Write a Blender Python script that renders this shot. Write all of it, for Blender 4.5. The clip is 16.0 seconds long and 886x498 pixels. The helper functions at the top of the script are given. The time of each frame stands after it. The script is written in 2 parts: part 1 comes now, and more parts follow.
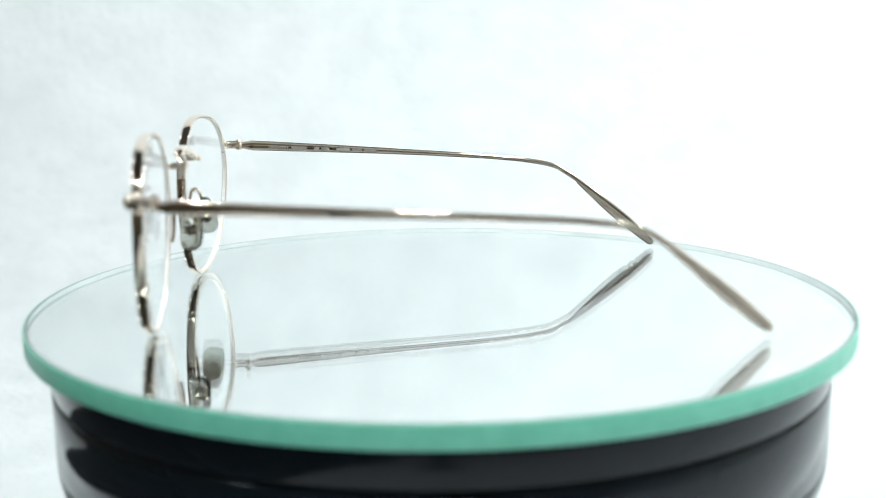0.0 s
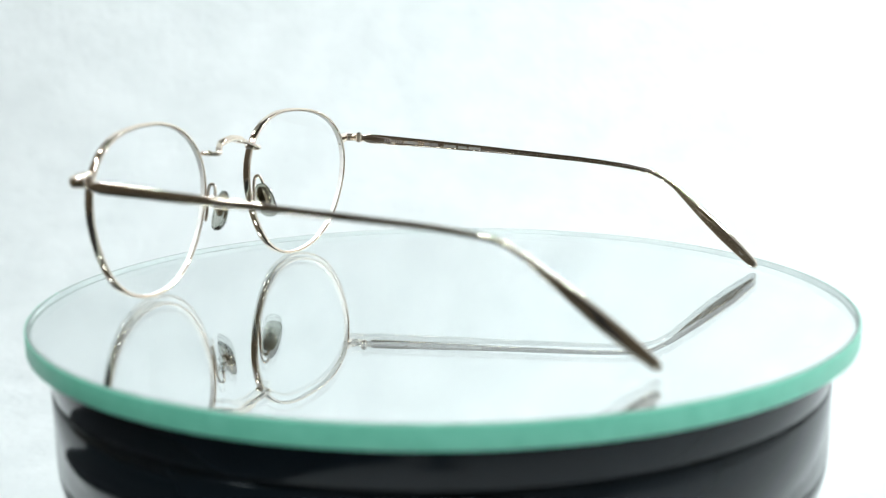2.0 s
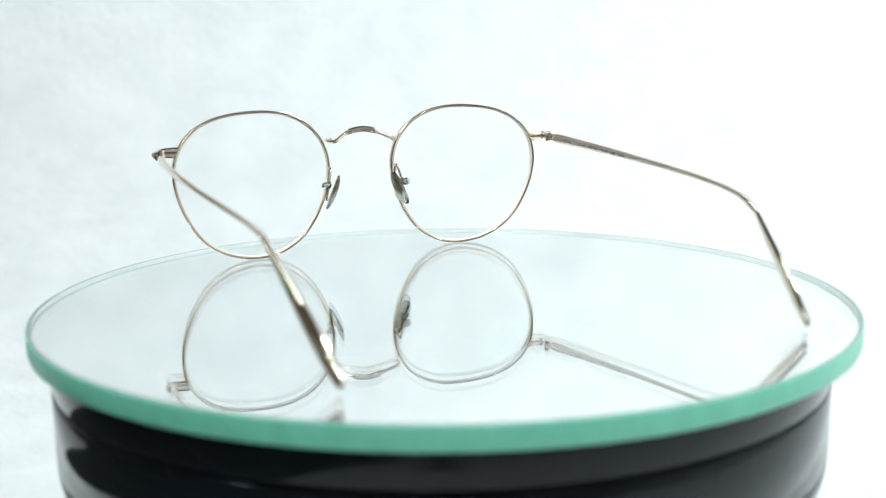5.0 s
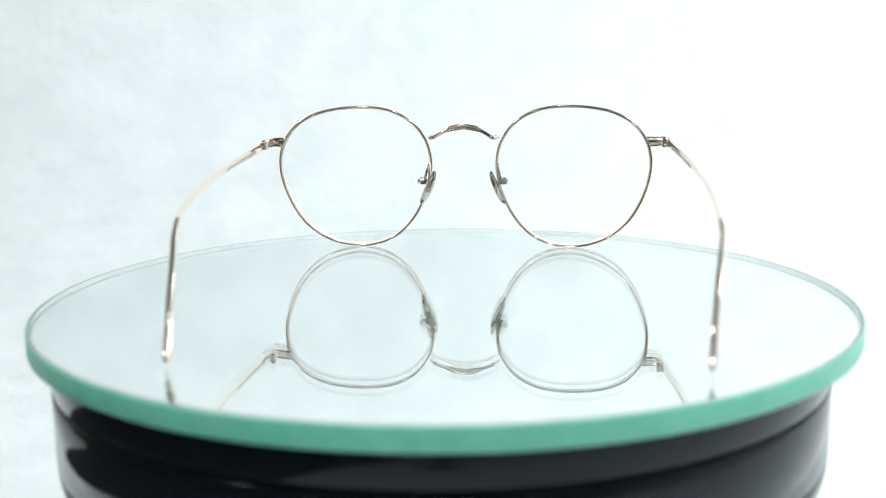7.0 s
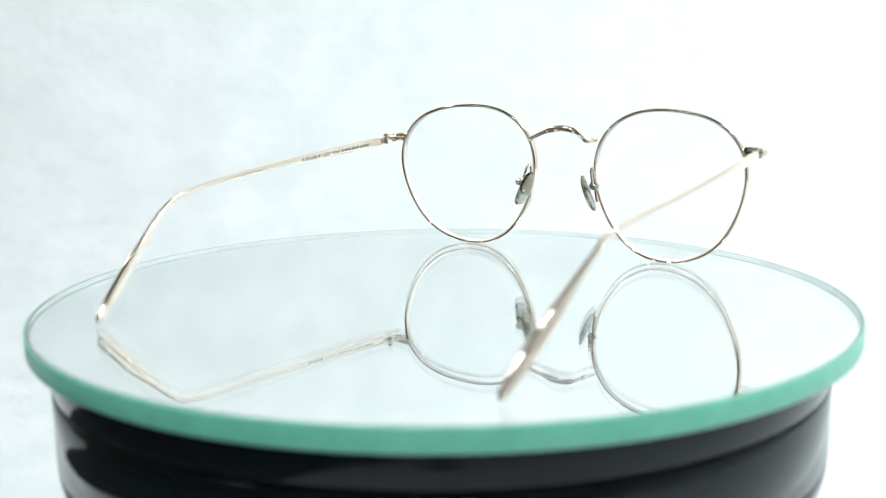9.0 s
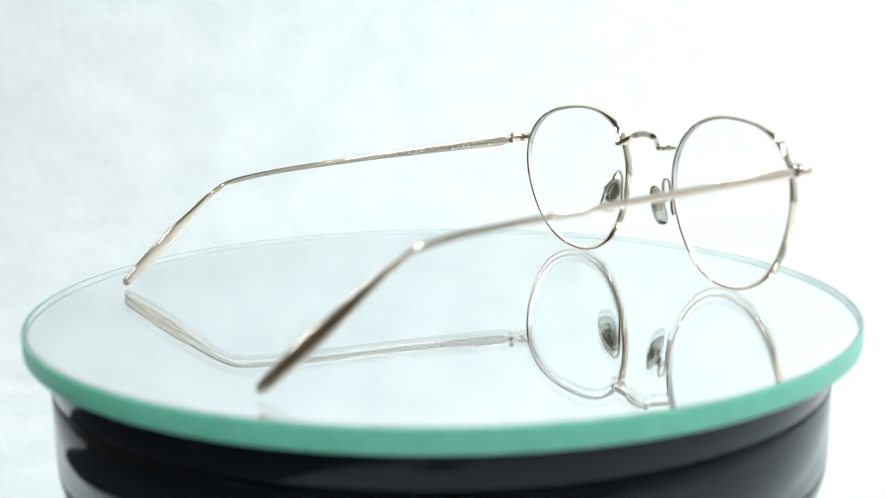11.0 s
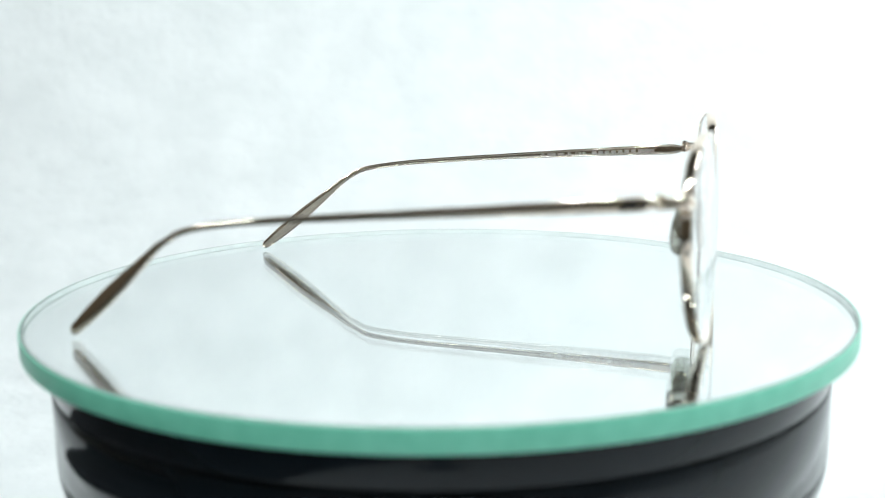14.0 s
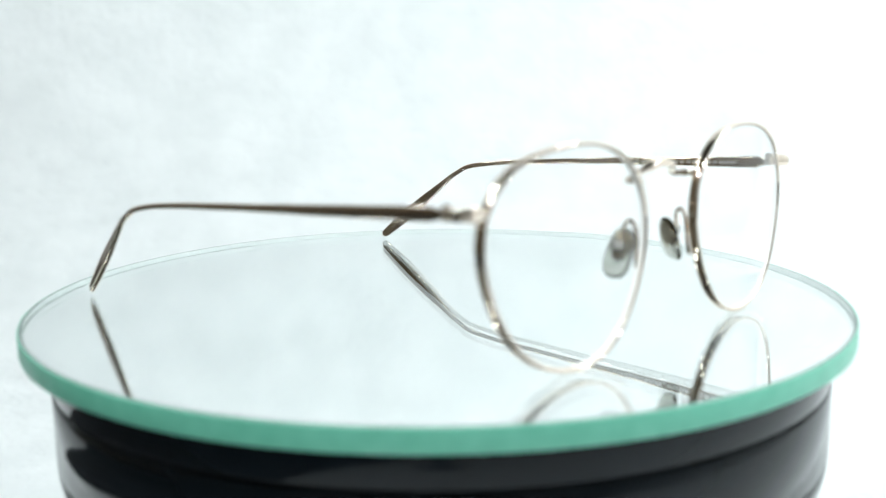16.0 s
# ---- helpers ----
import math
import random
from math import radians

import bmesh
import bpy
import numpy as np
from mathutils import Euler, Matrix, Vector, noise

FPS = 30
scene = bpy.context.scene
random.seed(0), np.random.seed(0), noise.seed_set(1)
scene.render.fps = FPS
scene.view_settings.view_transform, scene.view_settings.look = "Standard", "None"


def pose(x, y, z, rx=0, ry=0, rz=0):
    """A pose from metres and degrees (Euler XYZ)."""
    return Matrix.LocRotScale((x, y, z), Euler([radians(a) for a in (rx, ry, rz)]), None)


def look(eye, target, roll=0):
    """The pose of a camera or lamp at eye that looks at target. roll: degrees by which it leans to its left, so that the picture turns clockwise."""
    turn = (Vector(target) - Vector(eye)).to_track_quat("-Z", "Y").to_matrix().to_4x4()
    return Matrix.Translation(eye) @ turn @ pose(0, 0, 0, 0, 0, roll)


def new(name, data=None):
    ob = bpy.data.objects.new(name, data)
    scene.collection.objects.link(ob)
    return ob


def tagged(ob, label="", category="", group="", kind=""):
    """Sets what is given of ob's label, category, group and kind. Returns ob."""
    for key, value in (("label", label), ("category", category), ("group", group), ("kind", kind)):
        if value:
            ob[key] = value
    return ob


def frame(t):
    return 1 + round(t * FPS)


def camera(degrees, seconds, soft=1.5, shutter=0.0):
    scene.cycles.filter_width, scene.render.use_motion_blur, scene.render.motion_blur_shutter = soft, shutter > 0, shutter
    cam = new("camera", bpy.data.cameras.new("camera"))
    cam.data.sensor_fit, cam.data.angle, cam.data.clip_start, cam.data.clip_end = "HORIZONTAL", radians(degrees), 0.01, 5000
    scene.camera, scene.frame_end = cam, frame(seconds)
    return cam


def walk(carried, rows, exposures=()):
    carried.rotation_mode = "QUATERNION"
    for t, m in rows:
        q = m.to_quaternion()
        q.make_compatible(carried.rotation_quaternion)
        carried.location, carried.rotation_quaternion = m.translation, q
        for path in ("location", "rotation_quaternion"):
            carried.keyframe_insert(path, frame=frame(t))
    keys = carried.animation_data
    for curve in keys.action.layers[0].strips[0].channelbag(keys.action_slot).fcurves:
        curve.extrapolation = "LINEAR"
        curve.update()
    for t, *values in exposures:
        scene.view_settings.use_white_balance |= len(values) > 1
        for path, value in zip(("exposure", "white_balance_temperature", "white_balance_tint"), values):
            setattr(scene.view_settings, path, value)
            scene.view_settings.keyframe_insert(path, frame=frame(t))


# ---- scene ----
# Camera standing before a rotating display disc (all lengths written in millimetres, scaled by MM)
MM = 0.001
cam = camera(43.78, 16.0, soft=1.1)
EYE = pose(0, -0.2664, 0.0603, 0, 0, -0.141) @ pose(0, 0, 0, 90 - 10.482, 0, 0) @ pose(0, 0, 0, 0, 0, -0.633)
cam.data.dof.use_dof = True
cam.data.dof.focus_distance = 0.335
cam.data.dof.aperture_fstop = 12.5
walk(cam, [(0.0, EYE), (16.0, EYE)])

# ---- world and lamps ----
world = bpy.data.worlds.new("room_air")
world.use_nodes = True
world.node_tree.nodes["Background"].inputs[0].default_value = (0.75, 0.85, 0.9, 1)
world.node_tree.nodes["Background"].inputs[1].default_value = 0.05
scene.world = world
scene.view_settings.exposure = 0.04


def area_lamp(name, eye, target, size, watts, color=(0.95, 1.0, 1.0), shape="SQUARE"):
    data = bpy.data.lights.new(name, "AREA")
    data.shape, data.size, data.energy, data.color = shape, size, watts, color
    ob = new(name, data)
    ob.matrix_world = look(eye, target)
    return ob


BACK, SIDE = (0.15, 0.5, 0.3), (0.42, 0.25, 0.0)
for lx, ly, lz, watts, aim in ((-0.51, 0.20, 0.64, 0.72, BACK), (-0.57, -0.02, 0.62, 0.78, BACK), (-0.54, -0.24, 0.58, 0.9, BACK),
                               (-0.13, -0.40, 0.74, 2.4, BACK), (0.16, -0.38, 0.74, 2.4, BACK),
                               (0.46, -0.04, 0.70, 1.55, SIDE), (0.58, 0.16, 0.66, 1.5, SIDE), (0.56, 0.38, 0.70, 1.3, SIDE)):
    area_lamp("spot_lamp", (lx, ly, lz), aim, 0.075, watts, (0.904, 1.0, 1.005), "DISK")


# ---- materials ----
def base_material(name, color, rough, metal=0.0):
    m = bpy.data.materials.new(name)
    m.use_nodes = True
    b = m.node_tree.nodes["Principled BSDF"]
    b.inputs["Base Color"].default_value = (*color, 1)
    b.inputs["Roughness"].default_value = rough
    b.inputs["Metallic"].default_value = metal
    return m, m.node_tree, b


def noise_node(nt, scale, detail=4.0, rough=0.55):
    tc = nt.nodes.new("ShaderNodeTexCoord")
    n = nt.nodes.new("ShaderNodeTexNoise")
    n.inputs["Scale"].default_value, n.inputs["Detail"].default_value = scale, detail
    n.inputs["Roughness"].default_value = rough
    nt.links.new(tc.outputs["Object"], n.inputs["Vector"])
    return n


def vary_color(nt, b, src, low, high, a=0.35, z=0.65):
    r = nt.nodes.new("ShaderNodeValToRGB")
    r.color_ramp.elements[0].position, r.color_ramp.elements[1].position = a, z
    r.color_ramp.elements[0].color, r.color_ramp.elements[1].color = (*low, 1), (*high, 1)
    nt.links.new(src.outputs["Fac"], r.inputs["Fac"])
    nt.links.new(r.outputs["Color"], b.inputs["Base Color"])


def vary_rough(nt, b, src, low, high):
    r = nt.nodes.new("ShaderNodeMapRange")
    r.inputs["To Min"].default_value, r.inputs["To Max"].default_value = low, high
    nt.links.new(src.outputs["Fac"], r.inputs["Value"])
    nt.links.new(r.outputs["Result"], b.inputs["Roughness"])


def bump(nt, b, src, strength, distance):
    k = nt.nodes.new("ShaderNodeBump")
    k.inputs["Strength"].default_value, k.inputs["Distance"].default_value = strength, distance
    nt.links.new(src.outputs["Fac"], k.inputs["Height"])
    nt.links.new(k.outputs["Normal"], b.inputs["Normal"])


def simple(name, low, high, rough, scale, metal=0.0, bump_strength=0.0, bump_distance=0.0005, rough2=None):
    m, nt, b = base_material(name, high, rough, metal)
    n = noise_node(nt, scale)
    vary_color(nt, b, n, low, high)
    vary_rough(nt, b, noise_node(nt, scale * 3.1), rough, rough2 if rough2 else rough * 1.25)
    if bump_strength:
        bump(nt, b, noise_node(nt, scale * 2.3), bump_strength, bump_distance)
    return m


def glass(name, color, ior, rough=0.0):
    m, nt, b = base_material(name, color, rough)
    b.inputs["Transmission Weight"].default_value = 1.0
    b.inputs["IOR"].default_value = ior
    return m


GOLD = simple("champagne_gold", (0.89, 0.76, 0.64), (0.93, 0.80, 0.685), 0.03, 75, 1.0, 0.2, 0.00008, rough2=0.07)
STEEL = simple("polished_steel", (0.72, 0.71, 0.69), (0.8, 0.79, 0.77), 0.10, 900, 1.0)
ENGRAVED = simple("etched_metal", (0.42, 0.385, 0.345), (0.50, 0.46, 0.42), 0.42, 1500, 1.0)
LENS = glass("clear_lens", (0.995, 1.0, 1.0), 1.2)
# Frosted edge; its pinkish tint paints in the gold rim's reflection.
LENS_EDGE = simple("frosted_edge_rim_reflection", (0.76, 0.72, 0.69), (0.82, 0.78, 0.75), 0.6, 700)
SILICONE = glass("grey_pad", (0.50, 0.51, 0.465), 1.48, 0.02)
PLATE = glass("clear_plate_glass", (0.995, 1.0, 1.0), 1.5)
SILVER = simple("silvering", (0.955, 0.99, 0.985), (0.965, 0.995, 0.99), 0.002, 60, 1.0, rough2=0.006)
PALE = simple("pale_ground_glass", (0.43, 0.47, 0.46), (0.49, 0.53, 0.52), 0.5, 220)
ARRIS = simple("ground_arris", (0.20, 0.25, 0.235), (0.26, 0.32, 0.30), 0.4, 300)
TABLE = simple("brown_laminate", (0.10, 0.072, 0.045), (0.15, 0.108, 0.07), 0.4, 12)
GREEN = simple("ground_green_edge", (0.19, 0.66, 0.475), (0.225, 0.72, 0.53), 0.32, 220)
BLACK = simple("gloss_black_plastic", (0.006, 0.0098, 0.0135), (0.009, 0.0138, 0.0185), 0.07, 35, 0.0, 0.03, 0.0004, 0.13)
BLACK.node_tree.nodes["Principled BSDF"].inputs["Specular IOR Level"].default_value = 0.29
PAPER = simple("white_paper", (0.79, 0.805, 0.815), (0.86, 0.87, 0.88), 0.75, 26, 0.0, 0.4, 0.006)
CLOTH = simple("black_fabric", (0.014, 0.015, 0.017), (0.026, 0.028, 0.031), 0.9, 400, 0.0, 0.2, 0.0003)
WALL = simple("white_wall", (0.76, 0.765, 0.765), (0.82, 0.825, 0.825), 0.8, 6)
DARK = simple("brown_wall", (0.15, 0.12, 0.088), (0.195, 0.158, 0.116), 0.8, 5)
CEIL = simple("grey_ceiling", (0.075, 0.07, 0.066), (0.10, 0.095, 0.09), 0.85, 6)
FLOOR = simple("grey_floor", (0.12, 0.12, 0.12), (0.2, 0.2, 0.19), 0.5, 8)


# ---- building helpers ----
def mesh_object(name, bm, material, smooth=True):
    me = bpy.data.meshes.new(name)
    bmesh.ops.recalc_face_normals(bm, faces=bm.faces[:])
    for f in bm.faces:
        f.smooth = smooth
    bm.to_mesh(me)
    bm.free()
    for m in material if isinstance(material, (list, tuple)) else (material,):
        me.materials.append(m)
    return new(name, me)


def part(name, bm, material, parent, label="", smooth=True):
    ob = mesh_object(name, bm, material, smooth)
    ob.parent = parent
    return tagged(ob, label)


def squircle(w, h, n=16, power=3.0):
    """A rounded section, w wide and h high."""
    out = []
    for i in range(n):
        a = 2 * math.pi * (i + 0.5) / n
        c, s = math.cos(a), math.sin(a)
        out.append((math.copysign(abs(c) ** (2 / power), c) * w / 2, math.copysign(abs(s) ** (2 / power), s) * h / 2))
    return out


def sweep(bm, path, sections, up, closed=False):
    """Skin the sections along the path (millimetres); the section's height lies along up."""
    pts = [Vector(p) for p in path]
    rings, n = [], len(pts)
    for i, p in enumerate(pts):
        ahead = pts[(i + 1) % n] if closed or i < n - 1 else p
        back = pts[i - 1] if closed or i else p
        d = (ahead - back).normalized()
        u = Vector(up[i]) if isinstance(up, list) else Vector(up)
        side = d.cross(u).normalized()
        u = side.cross(d)
        rings.append([bm.verts.new((p + side * a + u * b) * MM) for a, b in sections[i]])
    k = len(rings[0])
    for i in range(n if closed else n - 1):
        r, s = rings[i], rings[(i + 1) % n]
        for j in range(k):
            bm.faces.new((r[j], r[(j + 1) % k], s[(j + 1) % k], s[j]))
    if not closed:
        bm.faces.new(rings[0]), bm.faces.new(rings[-1])
    return bm


def spline(points, steps=8):
    """A smooth curve through a few control points."""
    p = [Vector(q) for q in points]
    p = [2 * p[0] - p[1]] + p + [2 * p[-1] - p[-2]]
    out = []
    for i in range(1, len(p) - 2):
        a, b, c, d = p[i - 1:i + 3]
        for s in range(steps):
            t = s / steps
            out.append(0.5 * (2 * b + (c - a) * t + (2 * a - 5 * b + 4 * c - d) * t * t + (3 * b - a - 3 * c + d) * t ** 3))
    return out + [p[-2]]


def lathe(bm, profile, n=160, material=0):
    """Turn a profile of (radius, height) in millimetres about the z axis."""
    rings = []
    for r, z in profile:
        if r < 1e-6:
            rings.append([bm.verts.new((0, 0, z * MM))])
        else:
            rings.append([bm.verts.new((r * math.cos(2 * math.pi * i / n) * MM, r * math.sin(2 * math.pi * i / n) * MM, z * MM)) for i in range(n)])
    for a, b in zip(rings, rings[1:]):
        for i in range(n):
            j = (i + 1) % n
            va = [a[0]] if len(a) == 1 else [a[i], a[j]]
            vb = [b[0]] if len(b) == 1 else [b[j], b[i]]
            bm.faces.new(va + vb).material_index = material
    return bm


def box(bm, lo, hi):
    """A box between two corners, in metres."""
    v = bmesh.ops.create_cube(bm, size=1.0)["verts"]
    for w in v:
        w.co = Vector([(l + h) / 2 + c * (h - l) for l, h, c in zip(lo, hi, w.co)])
    return bm


def ball(bm, centre, radii, turn=None, u=16, v=10):
    m = Matrix.Translation(Vector(centre) * MM) @ (turn if turn else Matrix()) @ Matrix.Diagonal((*(Vector(radii) * MM), 1))
    bmesh.ops.create_uvsphere(bm, u_segments=u, v_segments=v, radius=1.0, matrix=m)
    return bm


def rod(bm, a, b, r, n=14):
    d = Vector(b) - Vector(a)
    up = (0, 0, 1) if abs(d.normalized().z) < 0.9 else (0, 1, 0)
    f = d.normalized()
    e = min(0.25 * r, d.length / 4)
    path = [Vector(a), Vector(a) + f * e, Vector(b) - f * e, Vector(b)]
    return sweep(bm, path, [squircle(q, q, n, 2.0) for q in (1.7 * r, 2 * r, 2 * r, 1.7 * r)], up)


# ---- the room and the paper sweep ----
TABLE_Z = -0.110


def build_room():
    x0, x1, y0, y1, z0, z1, w = -0.82, 0.84, -0.9, 1.1, -0.85, 1.6, 0.1
    # White walls are unseen, added close in to bounce light onto paper and gold.
    for name, lo, hi, m, label in (
            ("wall_north", (x0 - w, y1, z0), (x1 + w, y1 + w, z1), WALL, "unseen plain white wall added round the set"),
            # Unseen lower wall, added dark to darken what the rims reflect.
            ("darkening_wall_south_low", (x0 - w, y0 - w, z0), (x1 + w, y0, 0.22), DARK, "unseen dark brown lower wall added to darken reflections"),
            ("bounce_wall_south", (x0 - w, y0 - w, 0.22), (x1 + w, y0, z1), WALL, "unseen plain white wall added round the set"),
            ("bounce_wall_west", (x0 - w, 0.36, z0), (x0, y1, z1), WALL, "unseen plain white wall added round the set"),
            # Unseen brown wall, added so the gold mirrors a dark, warm tone.
            ("darkening_wall_southwest", (x0 - w, y0, z0), (x0, 0.36, z1), DARK, "unseen dark brown wall added to darken reflections"),
            ("bounce_wall_east", (x1, y0, z0), (x1 + w, y1, z1), WALL, "unseen plain white wall added round the set"),
            ("floor", (x0 - w, y0 - w, z0 - w), (x1 + w, y1 + w, z0), FLOOR, "plain grey floor"),
            ("ceiling", (x0 - w, y0 - w, z1), (x1 + w, y1 + w, z1 + w), CEIL, "plain grey ceiling")):
        bm = bmesh.new()
        box(bm, lo, hi)
        tagged(mesh_object(name, bm, m, False), label, "wall" if "wall" in name else name, kind="structure")


def build_table():
    table = tagged(new("table"), "brown laminate table under the paper sweep", "table")
    bm = bmesh.new()
    box(bm, (-0.79, -0.66, TABLE_Z - 0.034), (0.79, 0.8, TABLE_Z - 0.004))
    bmesh.ops.bevel(bm, geom=bm.edges[:], offset=0.004, segments=2, affect="EDGES")
    part("tabletop", bm, TABLE, table)
    for lx in (-0.72, 0.72):
        for ly in (-0.6, 0.74):
            bm = bmesh.new()
            box(bm, (lx - 0.025, ly - 0.025, -0.85), (lx + 0.025, ly + 0.025, TABLE_Z - 0.034))
            part("leg", bm, WALL, table, smooth=False)


def build_backdrop():
    """White paper that runs along the table and curves up behind the disc, slightly creased."""
    bm = bmesh.new()
    line = [(-0.63 + 0.06 * i, 0.0) for i in range(16)]
    r = 0.32
    line += [(0.27 + r * math.sin(a), r - r * math.cos(a)) for a in [math.pi / 2 * i / 18 for i in range(1, 19)]]
    line += [(0.59 + 0.002 * i, r + 0.035 * i) for i in range(1, 24)]
    nx = 70
    rows = []
    for y, z in line:
        row = []
        for i in range(nx + 1):
            x = -0.5 + 1.28 * i / nx
            k = min(1.0, max(0.0, (y - 0.38) / 0.2))
            d = 0.006 * k * noise.noise(Vector((x * 5, y * 3, z * 6))) + 0.002 * k * noise.noise(Vector((x * 17, y * 9, z * 19)))
            row.append(bm.verts.new((x, y - d, TABLE_Z + z + 0.3 * d)))
        rows.append(row)
    for a, b in zip(rows, rows[1:]):
        for i in range(nx):
            bm.faces.new((a[i], a[i + 1], b[i + 1], b[i]))
    ob = tagged(mesh_object("backdrop", bm, PAPER), "white seamless paper sweep, faintly creased", "backdrop", kind="structure")
    s = ob.modifiers.new("thickness", "SOLIDIFY")
    s.thickness = 0.0006
    s.offset = -1


def build_darkening_cloth():
    """An unseen dark cloth beside the turntable, added to darken the housing's reflections."""
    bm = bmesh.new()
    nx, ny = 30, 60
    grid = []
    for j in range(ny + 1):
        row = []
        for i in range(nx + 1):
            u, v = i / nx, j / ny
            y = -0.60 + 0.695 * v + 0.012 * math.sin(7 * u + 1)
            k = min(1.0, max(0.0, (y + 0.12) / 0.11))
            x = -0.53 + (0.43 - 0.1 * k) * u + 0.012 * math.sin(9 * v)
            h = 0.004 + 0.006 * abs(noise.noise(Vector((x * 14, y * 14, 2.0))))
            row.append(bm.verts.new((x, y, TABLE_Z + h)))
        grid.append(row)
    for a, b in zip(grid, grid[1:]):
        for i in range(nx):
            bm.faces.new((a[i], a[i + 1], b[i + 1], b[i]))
    ob = tagged(mesh_object("cloth", bm, CLOTH), "unseen rumpled black cloth on the paper, added to darken reflections", "cloth")
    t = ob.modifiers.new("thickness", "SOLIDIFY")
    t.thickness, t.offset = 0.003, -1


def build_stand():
    # Unseen camera post, added to give the dark band mirrored in the housing.
    stand = tagged(new("camera_stand"), "unseen slim black camera post on a round foot, added for its reflection", "stand")
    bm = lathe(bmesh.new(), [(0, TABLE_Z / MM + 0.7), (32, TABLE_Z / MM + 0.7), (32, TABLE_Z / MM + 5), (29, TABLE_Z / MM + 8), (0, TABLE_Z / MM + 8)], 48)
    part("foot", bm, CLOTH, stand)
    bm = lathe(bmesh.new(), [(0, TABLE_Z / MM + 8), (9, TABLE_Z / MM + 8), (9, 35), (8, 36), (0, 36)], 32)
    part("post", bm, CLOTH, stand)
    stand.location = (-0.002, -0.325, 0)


# ---- the turntable and the mirror disc ----
PLATE_R, PLATE_T = 97.46, 4.68
BASE_R, GROOVE_Z = 92.15, -13.8


def build_turntable():
    table = tagged(new("turntable"), "glossy black plastic motorised turntable on white paper", "turntable")
    top, g = -PLATE_T - 0.05, GROOVE_Z
    bm = bmesh.new()
    lathe(bm, [(0, top), (BASE_R - 0.8, top), (BASE_R - 0.2, top - 0.25), (BASE_R, top - 0.8), (BASE_R, g + 0.75), (BASE_R - 0.15, g + 0.45),
               (BASE_R - 1.6, g + 0.4), (BASE_R - 1.6, g - 0.4), (0, g - 0.4)])
    part("rotor_cap", bm, BLACK, table)
    bm = bmesh.new()
    low = -31.0
    prof = [(0, g - 0.45), (BASE_R - 0.15, g - 0.45), (BASE_R, g - 0.75), (BASE_R, low + 0.3), (BASE_R - 0.3, low + 0.1), (BASE_R - 0.3, low - 0.1)]
    prof += [(BASE_R - 15.1 + 15 * math.cos(a), low - 0.3 - 16 * math.sin(a)) for a in [math.pi / 2 * i / 12 for i in range(0, 13)]]
    prof += [(0, low - 16.7)]
    lathe(bm, prof)
    part("housing", bm, BLACK, table)
    bm = lathe(bmesh.new(), [(0, low - 16.8), (48, low - 16.8), (47, low - 22), (47, TABLE_Z / MM + 12), (70, TABLE_Z / MM + 8), (72, TABLE_Z / MM + 5), (72, TABLE_Z / MM + 0.7), (0, TABLE_Z / MM + 0.7)], 96)
    part("pedestal", bm, BLACK, table)
    return table


def build_disc():
    disc = tagged(new("mirror_disc"), "round mirror plate with bright green ground glass edge", "mirror")
    R, T = PLATE_R, PLATE_T
    # clear plate: polished top and side
    bm = bmesh.new()
    lathe(bm, [(0, 0), (R - 1.0, 0)], 300, 0)
    lathe(bm, [(R - 1.0, 0), (R - 0.3, -0.04)], 300, 2)
    lathe(bm, [(R - 0.3, -0.04), (R - 0.3, -T)], 300, 1)
    bmesh.ops.remove_doubles(bm, verts=bm.verts[:], dist=1e-6)
    plate = part("glass_plate", bm, [PLATE, PALE, ARRIS], disc, "clear plate glass", smooth=False)
    plate.visible_shadow = False
    bm = lathe(bmesh.new(), [(0, -T), (R - 0.3, -T), (R - 0.3, -T - 0.02), (0, -T - 0.02)], 300)
    part("silvering", bm, SILVER, disc, "silvered mirror backing", smooth=False)
    bm = lathe(bmesh.new(), [(R - 0.29, -0.045), (R - 0.06, -0.1), (R, -0.3), (R, -T + 0.4), (R - 0.05, -T + 0.2), (R - 0.29, -T), (R - 0.29, -0.045)], 300)
    part("edge_band", bm, GREEN, disc, "smooth ground green glass edge")
    return disc


# ---- the spectacles ----
def lens_radius(a):
    """Outline of the panto lens by angle; 0 points to the nose, half pi upwards."""
    return (22.42 + 0.36 * math.cos(a) + 0.88 * math.sin(a) + 0.66 * math.cos(2 * a) - 0.09 * math.sin(2 * a)
            - 0.12 * math.cos(3 * a) + 0.94 * math.sin(3 * a) - 0.34 * math.cos(4 * a) + 0.06 * math.cos(5 * a) + 0.09 * math.sin(5 * a))


LENS_X, LENS_Z = 32.7, 21.35


def front_y(x, z):
    """Depth of the front: a slight wrap and a slight forward lean at the bottom."""
    return 1.9 - 0.022 * z - 0.0018 * max(0.0, abs(x) - 10) ** 2


def rim_point(side, a, inset):
    r = lens_radius(a) - inset
    x, z = side * (LENS_X - r * math.cos(a)), LENS_Z + r * math.sin(a)
    return Vector((x, front_y(x, z), z))


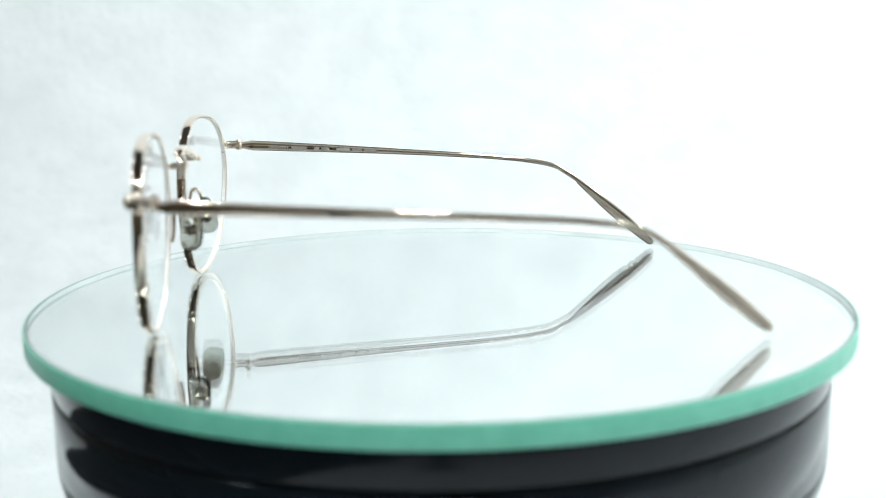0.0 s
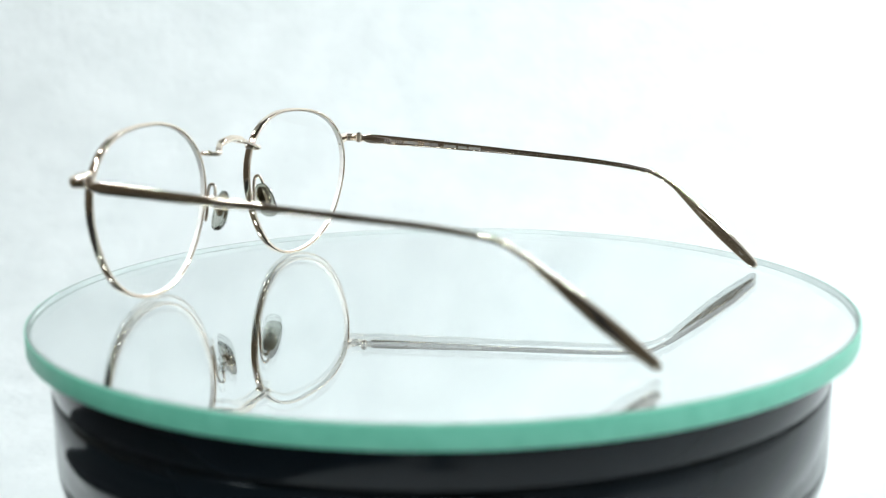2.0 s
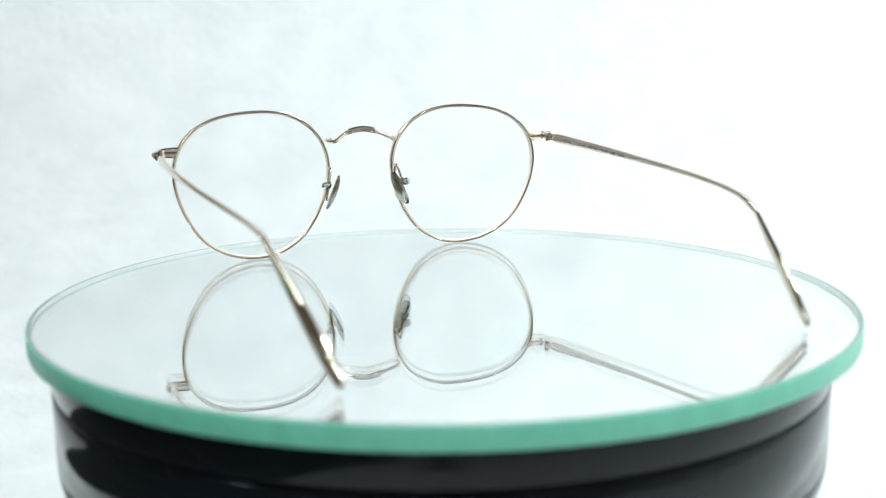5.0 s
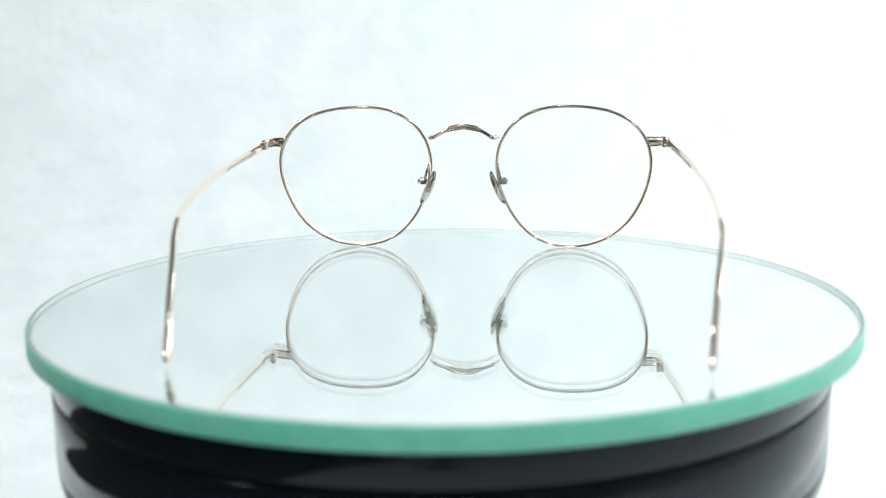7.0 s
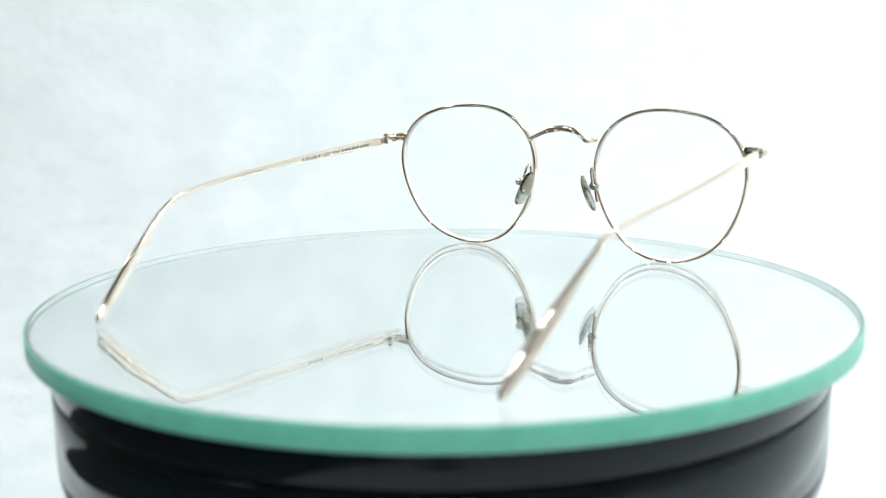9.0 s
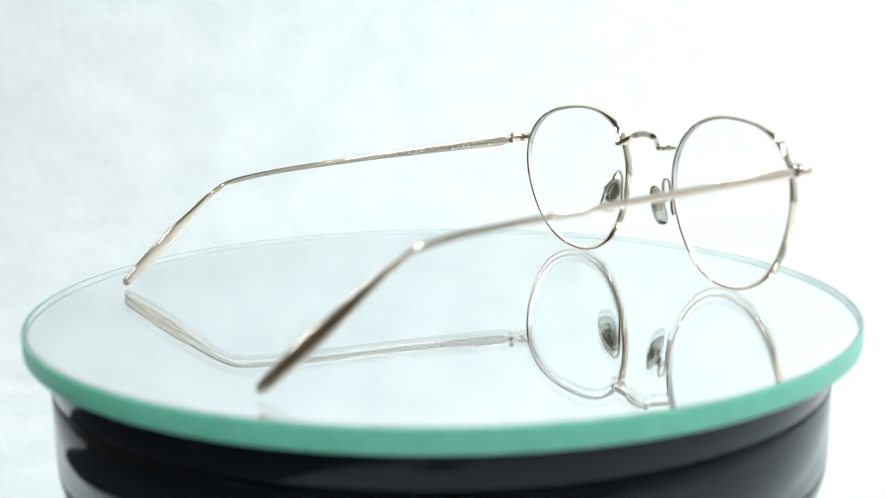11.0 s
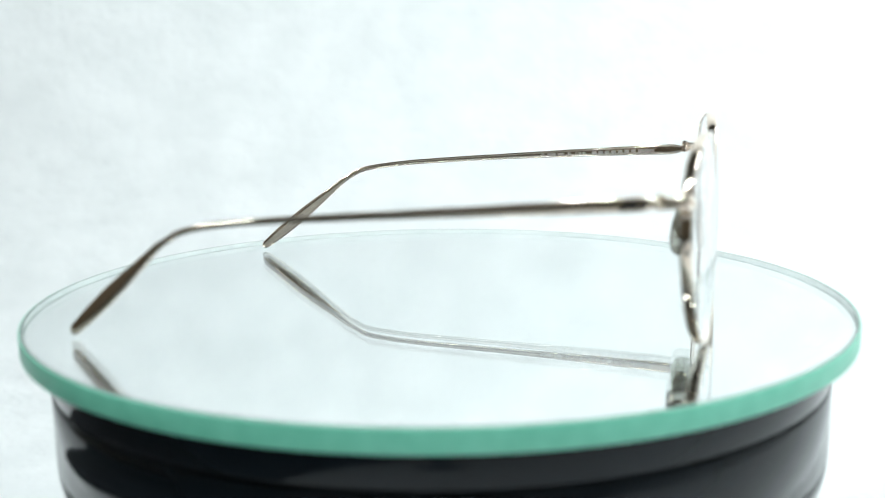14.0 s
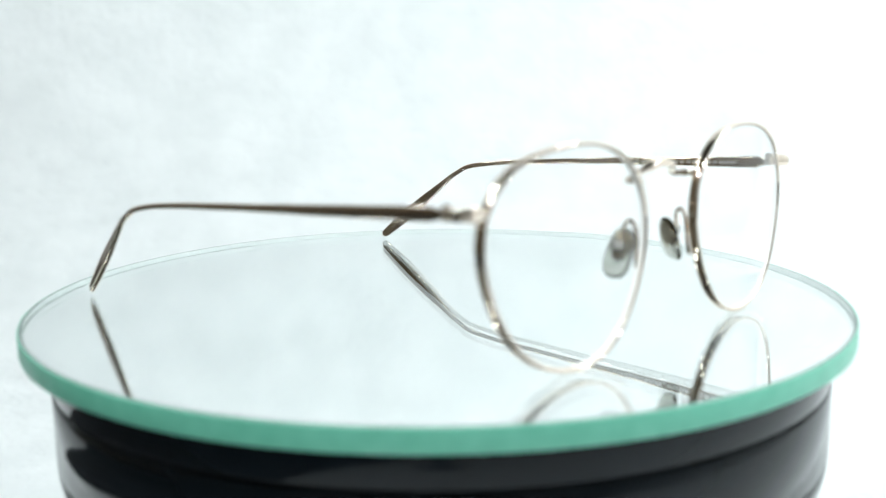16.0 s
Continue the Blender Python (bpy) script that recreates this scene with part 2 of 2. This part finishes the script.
def build_rim(side, glasses):
    n = 144
    path = [rim_point(side, 2 * math.pi * i / n, 0.45) for i in range(n)]
    # flat on the outside, rounded on the inside
    outer, inner = squircle(0.88, 2.3, 28, 2.7), squircle(0.9, 2.2, 28, 1.9)
    section = [(side * p[0], p[1]) if p[0] > 0 else (side * q[0], q[1]) for p, q in zip(outer, inner)]
    bm = sweep(bmesh.new(), path, [section] * n, (0, 1, 0), True)
    rim = part("rim", bm, GOLD, glasses, "thin flat champagne-gold rim")
    # clear lens, a thin curved sheet held in the rim
    bm = bmesh.new()
    rings = 8
    faces = []
    for bulge in (0.0, -1.8):
        grid = []
        for j in range(rings + 1):
            row = []
            for i in range(72):
                a = 2 * math.pi * i / 72
                q = rim_point(side, a, 0.92)
                c = Vector((side * LENS_X, 0, LENS_Z))
                f = j / rings
                x, z = c.x + (q.x - c.x) * f, c.z + (q.z - c.z) * f
                y = front_y(x, z) + 0.85 + 1.3 * (1 - f * f) + bulge
                row.append(bm.verts.new((x * MM, y * MM, z * MM)) if j else None)
            grid.append(row)
        mid = bm.verts.new((side * LENS_X * MM, (front_y(LENS_X, LENS_Z) + 2.15 + bulge) * MM, LENS_Z * MM))
        for i in range(72):
            k = (i + 1) % 72
            bm.faces.new((mid, grid[1][i], grid[1][k]))
            for j in range(1, rings):
                bm.faces.new((grid[j][i], grid[j + 1][i], grid[j + 1][k], grid[j][k]))
        faces.append(grid[rings])
    for i in range(72):
        k = (i + 1) % 72
        bm.faces.new((faces[0][i], faces[0][k], faces[1][k], faces[1][i])).material_index = 1
    for ring in faces:
        for i in range(72):
            bm.edges.get((ring[i], ring[(i + 1) % 72])).smooth = False
    lens = part("lens", bm, [LENS, LENS_EDGE], rim, "clear coated lens, frosted edge coloured with the gold rim's reflection")
    lens.visible_shadow = False
    return rim


def build_bridge(glasses):
    half = [(9.9, 0.9, 33.4), (9.6, -1.6, 33.3), (8.9, -3.4, 33.3), (7.9, -2.9, 33.9), (5.4, -1.5, 35.2), (3.0, -1.1, 36.0), (0, -1.0, 36.4)]
    path = spline(half + [(-x, y, z) for x, y, z in half[-2::-1]], 6)
    secs = []
    for p in path:
        k = min(1.0, max(0.0, (5.4 - abs(p.x)) / 1.8))
        k = k * k * (3 - 2 * k)
        secs.append(squircle(1.75 + 0.9 * k, 1.2 + 0.7 * k, 16, 2.6))
    bridge = part("bridge", sweep(bmesh.new(), path, secs, (0, 0.25, 1)), GOLD, glasses, "arched gold saddle bridge")
    for s in (-1, 1):
        bm = ball(bmesh.new(), (s * 9.6, -0.9, 33.4), (0.8, 1.4, 0.8))
        part("solder_joint", bm, GOLD, bridge)


def build_nose_pad(side, glasses):
    # wire arm from the rim, looping up and back into the screw box
    arm = [(10.9, 0.1, 15.8), (10.6, -0.3, 18.5), (10.3, -0.5, 22.5), (10.2, -1.1, 24.9), (10.2, -2.1, 25.5), (10.4, -3.0, 24.6), (11.0, -3.4, 22.4), (11.2, -3.6, 21.2)]
    path = spline([(side * x, y, z) for x, y, z in arm], 5)
    bm = sweep(bmesh.new(), path, [squircle(0.85, 0.85, 10, 2.0)] * len(path), (1, 0, 0))
    wire = part("pad_arm", bm, GOLD, glasses, "looped gold nose-pad arm")
    turn = Euler((radians(-6), radians(side * -22), radians(side * 14))).to_matrix().to_4x4()
    bm = bmesh.new()
    bmesh.ops.create_cube(bm, size=1.0, matrix=Matrix.Translation(Vector((side * 11.4, -3.9, 20.7)) * MM) @ turn @ Matrix.Diagonal((1.5 * MM, 2.2 * MM, 2.2 * MM, 1)))
    bmesh.ops.bevel(bm, geom=bm.edges[:], offset=0.4 * MM, segments=2, affect="EDGES")
    ball(bm, (side * 12.4, -4.1, 20.7), (1.15, 1.15, 1.15))
    part("screw_box", bm, STEEL, wire, "tiny steel screw box")
    # pad: a flattened drop, wider at the bottom, round a small metal plate
    centre = Matrix.Translation(Vector((side * 9.9, -4.4, 18.6)) * MM) @ turn
    bm = ball(bmesh.new(), (0, 0, 0), (0.82, 2.75, 5.3), u=28, v=18)
    for v in bm.verts:
        y, z = v.co.y / (2.75 * MM), v.co.z / (5.3 * MM)
        rim = math.hypot(y, z)
        if rim > 1e-6:
            # squarer outline, blunt at the bottom, with full, rounded edges
            a = math.atan2(z, y)
            out = (abs(math.cos(a)) ** 2.7 + abs(math.sin(a)) ** 2.7) ** (-1 / 2.7)
            full = rim ** 0.8 * out
            v.co.y, v.co.z = math.cos(a) * full * 2.75 * MM, math.sin(a) * full * 5.3 * MM
            v.co.y *= 1.0 - 0.14 * v.co.z / (5.3 * MM)
        v.co.x += side * 0.8 * MM * (0.6 * z * z + 0.4 * y * y)
    bmesh.ops.transform(bm, matrix=centre, verts=bm.verts[:])
    pad = part("nose_pad", bm, SILICONE, glasses, "translucent grey silicone nose pad")
    bm = ball(bmesh.new(), (side * 0.12, 0, 1.5), (0.3, 2.0, 3.2), u=18, v=10)
    bmesh.ops.transform(bm, matrix=centre, verts=bm.verts[:])
    part("core", bm, GOLD, pad, "small metal plate inside the pad")


def build_temple(side, glasses, hinge, bend, tip, bow, drop):
    """One arm: end piece, hinge, flat blade thinning to a wire, bend and paddle tip."""
    hx, hz = hinge
    ex, ey = 55.4, front_y(55.4, 31)
    # end piece on the rim
    path = spline([(side * 53.7, front_y(53.7, 32), 31.9), (side * 54.9, front_y(54.9, 32) + 0.3, 32.0), (side * (ex + 1.6), ey + 0.75, 32.0), (side * (hx - 0.9), ey + 0.7, hz + 0.1), (side * (hx + 0.2), ey - 0.9, hz), (side * hx, ey - 3.8, hz)], 6)
    n = len(path) - 1
    secs = [squircle(1.5 + 0.6 * math.sin(math.pi * i / n), 3.3 - 1.0 * min(1, 1.2 * i / n), 18, 2.5) for i in range(n + 1)]
    end = part("end_piece", sweep(bmesh.new(), path, secs, (0, 0, 1)), GOLD, glasses, "folded gold end piece")
    for lo, hi in ((-1.4, -0.62), (-0.55, 0.55), (0.62, 1.4)):
        bm = rod(bmesh.new(), (side * (hx - 0.9), ey - 4.2, hz + lo), (side * (hx - 0.9), ey - 4.2, hz + hi), 0.98)
        part("hinge_knuckle", bm, GOLD, end)
    bm = rod(bmesh.new(), (side * (hx - 0.9), ey - 4.2, hz + 1.3), (side * (hx - 0.9), ey - 4.2, hz + 1.65), 0.7)
    part("hinge_screw", bm, STEEL, end)
    # blade
    bx, by, bz = bend
    tx, ty, tz = tip
    y0 = ey - 4.6
    ctrl = []
    for f in (0.0, 0.04, 0.1, 0.25, 0.45, 0.62, 0.75, 0.84, 0.91, 0.96):
        x = hx - 0.2 + (bx - hx) * f + bow * 4 * f * (1 - f)
        z = hz - drop + (bz - hz + 0.45 + drop) * (0.62 * f + 0.1 * f ** 3 + 0.28 * f ** 14)
        ctrl.append((side * x, y0 + (by - y0) * f, z))
    ctrl.append((side * bx, by + 0.35, bz - 0.1))
    for f in (0.06, 0.16, 0.35, 0.55, 0.8, 0.95, 1.0):
        ctrl.append((side * (bx + (tx - bx) * f), by + (ty - by) * f, bz + (tz - bz) * f))
    path = spline(ctrl, 8)
    # slight unevenness of the hand-finished wire
    for p in path:
        p.x += 0.014 * math.sin(0.47 * p.y + side) + 0.004 * math.sin(1.13 * p.y)
        p.z += 0.014 * math.sin(0.41 * p.y + 2 * side) + 0.004 * math.sin(0.97 * p.y + 1)
    total, run = 0.0, [0.0]
    for a, b in zip(path, path[1:]):
        total += (b - a).length
        run.append(total)
    secs, ups = [], []
    for p, s in zip(path, run):
        back = total - s
        if s < 3:
            w, h = 1.0, 1.5 + 1.4 * s / 3
        elif s < 50:
            k = (s - 3) / 47
            w, h = 0.95 + 0.25 * k, 2.9 - 1.2 * k
        elif back > 34:
            w, h = 1.2, 1.7 - 0.3 * min(1, (s - 50) / 30)
        else:
            q = min(1.0, (34 - back) / 34)
            k = math.sin(math.pi * 0.86 * q ** 1.2) ** 1.3
            w, h = 1.2 + 0.25 * k, 1.4 + 2.0 * k
        if back < 1.6:
            q = math.sqrt(max(0.06, 1 - ((1.6 - back) / 1.6) ** 2))
            w, h = w * q, h * q
        flat = 2.3 + 1.7 * min(1.0, max(0.0, (34 - back) / 12)) + 0.9 * max(0.0, 1 - s / 45)
        secs.append(squircle(w, h, 28, flat))
        ups.append(Vector((0, 0.35, 1)))
    blade = part("temple", sweep(bmesh.new(), path, secs, ups), GOLD, glasses, "slim champagne-gold wire temple with flattened tip")
    # fine engraving on the inner face, as plain bars
    bars = [(8.2 + 0.75 * i, 0.45) for i in range(8)] + [(14.9, 4.4), (21.5, 1.5), (23.5, 2.5), (28.0, 4.0), (32.6, 2.9), (36.2, 3.8)]
    if side < 0:
        bars = [(8.1, 4.5)] + [(13.3 + 1.85 * i, 1.3) for i in range(7)] + [(27.5, 0.8), (28.7, 0.8), (29.9, 0.5), (31.8, 0.8), (33.5, 2.0), (36.0, 2.5), (39.2, 1.0)]
    for at, length in bars:
        ends = []
        for q in (at, at + length):
            i = max(j for j in range(len(run) - 1) if run[j] <= q)
            ends.append(path[i].lerp(path[i + 1], (q - run[i]) / (run[i + 1] - run[i])))
        off = Vector((-side * (0.485 + 0.1 * (at / 50)), 0, -0.1))
        bm = sweep(bmesh.new(), [q + off for q in ends], [squircle(0.08, 0.9, 4, 6.0)] * 2, (0, 0, 1))
        part("engraved_mark", bm, ENGRAVED, blade, smooth=False)


def build_tip_mark(side, glasses, bend, tip):
    """A small round stamp on the inner face of the paddle."""
    b, t = Vector((side * bend[0], *bend[1:])), Vector((side * tip[0], *tip[1:]))
    c = b.lerp(t, 0.84) + Vector((-side * 0.72, 0, 0.3))
    along = (t - b).normalized()
    out = Vector((-side, 0, 0))
    across = along.cross(out).normalized()
    path = [c + 0.62 * (along * math.cos(a) + across * math.sin(a)) for a in [2 * math.pi * i / 20 for i in range(20)]]
    part("stamp", sweep(bmesh.new(), path, [squircle(0.14, 0.14, 6, 2.0)] * 20, tuple(out), True), ENGRAVED, glasses, "tiny round stamp on the temple tip")


def build_glasses():
    glasses = tagged(new("eyeglasses"), "champagne-gold wire eyeglasses with clear round lenses on mirror", "eyeglasses")
    for side in (-1, 1):
        build_rim(side, glasses)
        build_nose_pad(side, glasses)
    build_bridge(glasses)
    build_temple(-1, glasses, (59.6, 31.6), (53.0, -104.0, 22.4), (46.9, -130.0, 0.95), 2.2, 0.65)
    build_temple(1, glasses, (59.4, 32.2), (61.0, -104.0, 22.4), (56.2, -129.3, 0.95), 1.8, 0.1)
    build_tip_mark(-1, glasses, (53.0, -104.0, 22.4), (46.9, -130.0, 0.95))
    build_tip_mark(1, glasses, (61.0, -104.0, 22.4), (56.2, -129.3, 0.95))
    return glasses


build_room()
build_table()
build_backdrop()
build_darkening_cloth()
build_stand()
build_turntable()
DISC = build_disc()
GLASSES = build_glasses()


def motions():
    """Disc and spectacles turn together, clockwise from above, at a steady rate."""
    disc_rows, glass_rows = [], []
    for i in range(65):
        t = i * 0.25
        turn = pose(0, 0, 0, 0, 0, -(8.21 + 14.069 * (t - 7)))
        disc_rows.append((t, turn @ pose(0.00093, 0, 0)))
        glass_rows.append((t, turn @ pose(-0.0017, 0.0628, 0, 0, 0, 2.2)))
    walk(DISC, disc_rows)
    walk(GLASSES, glass_rows)


motions()
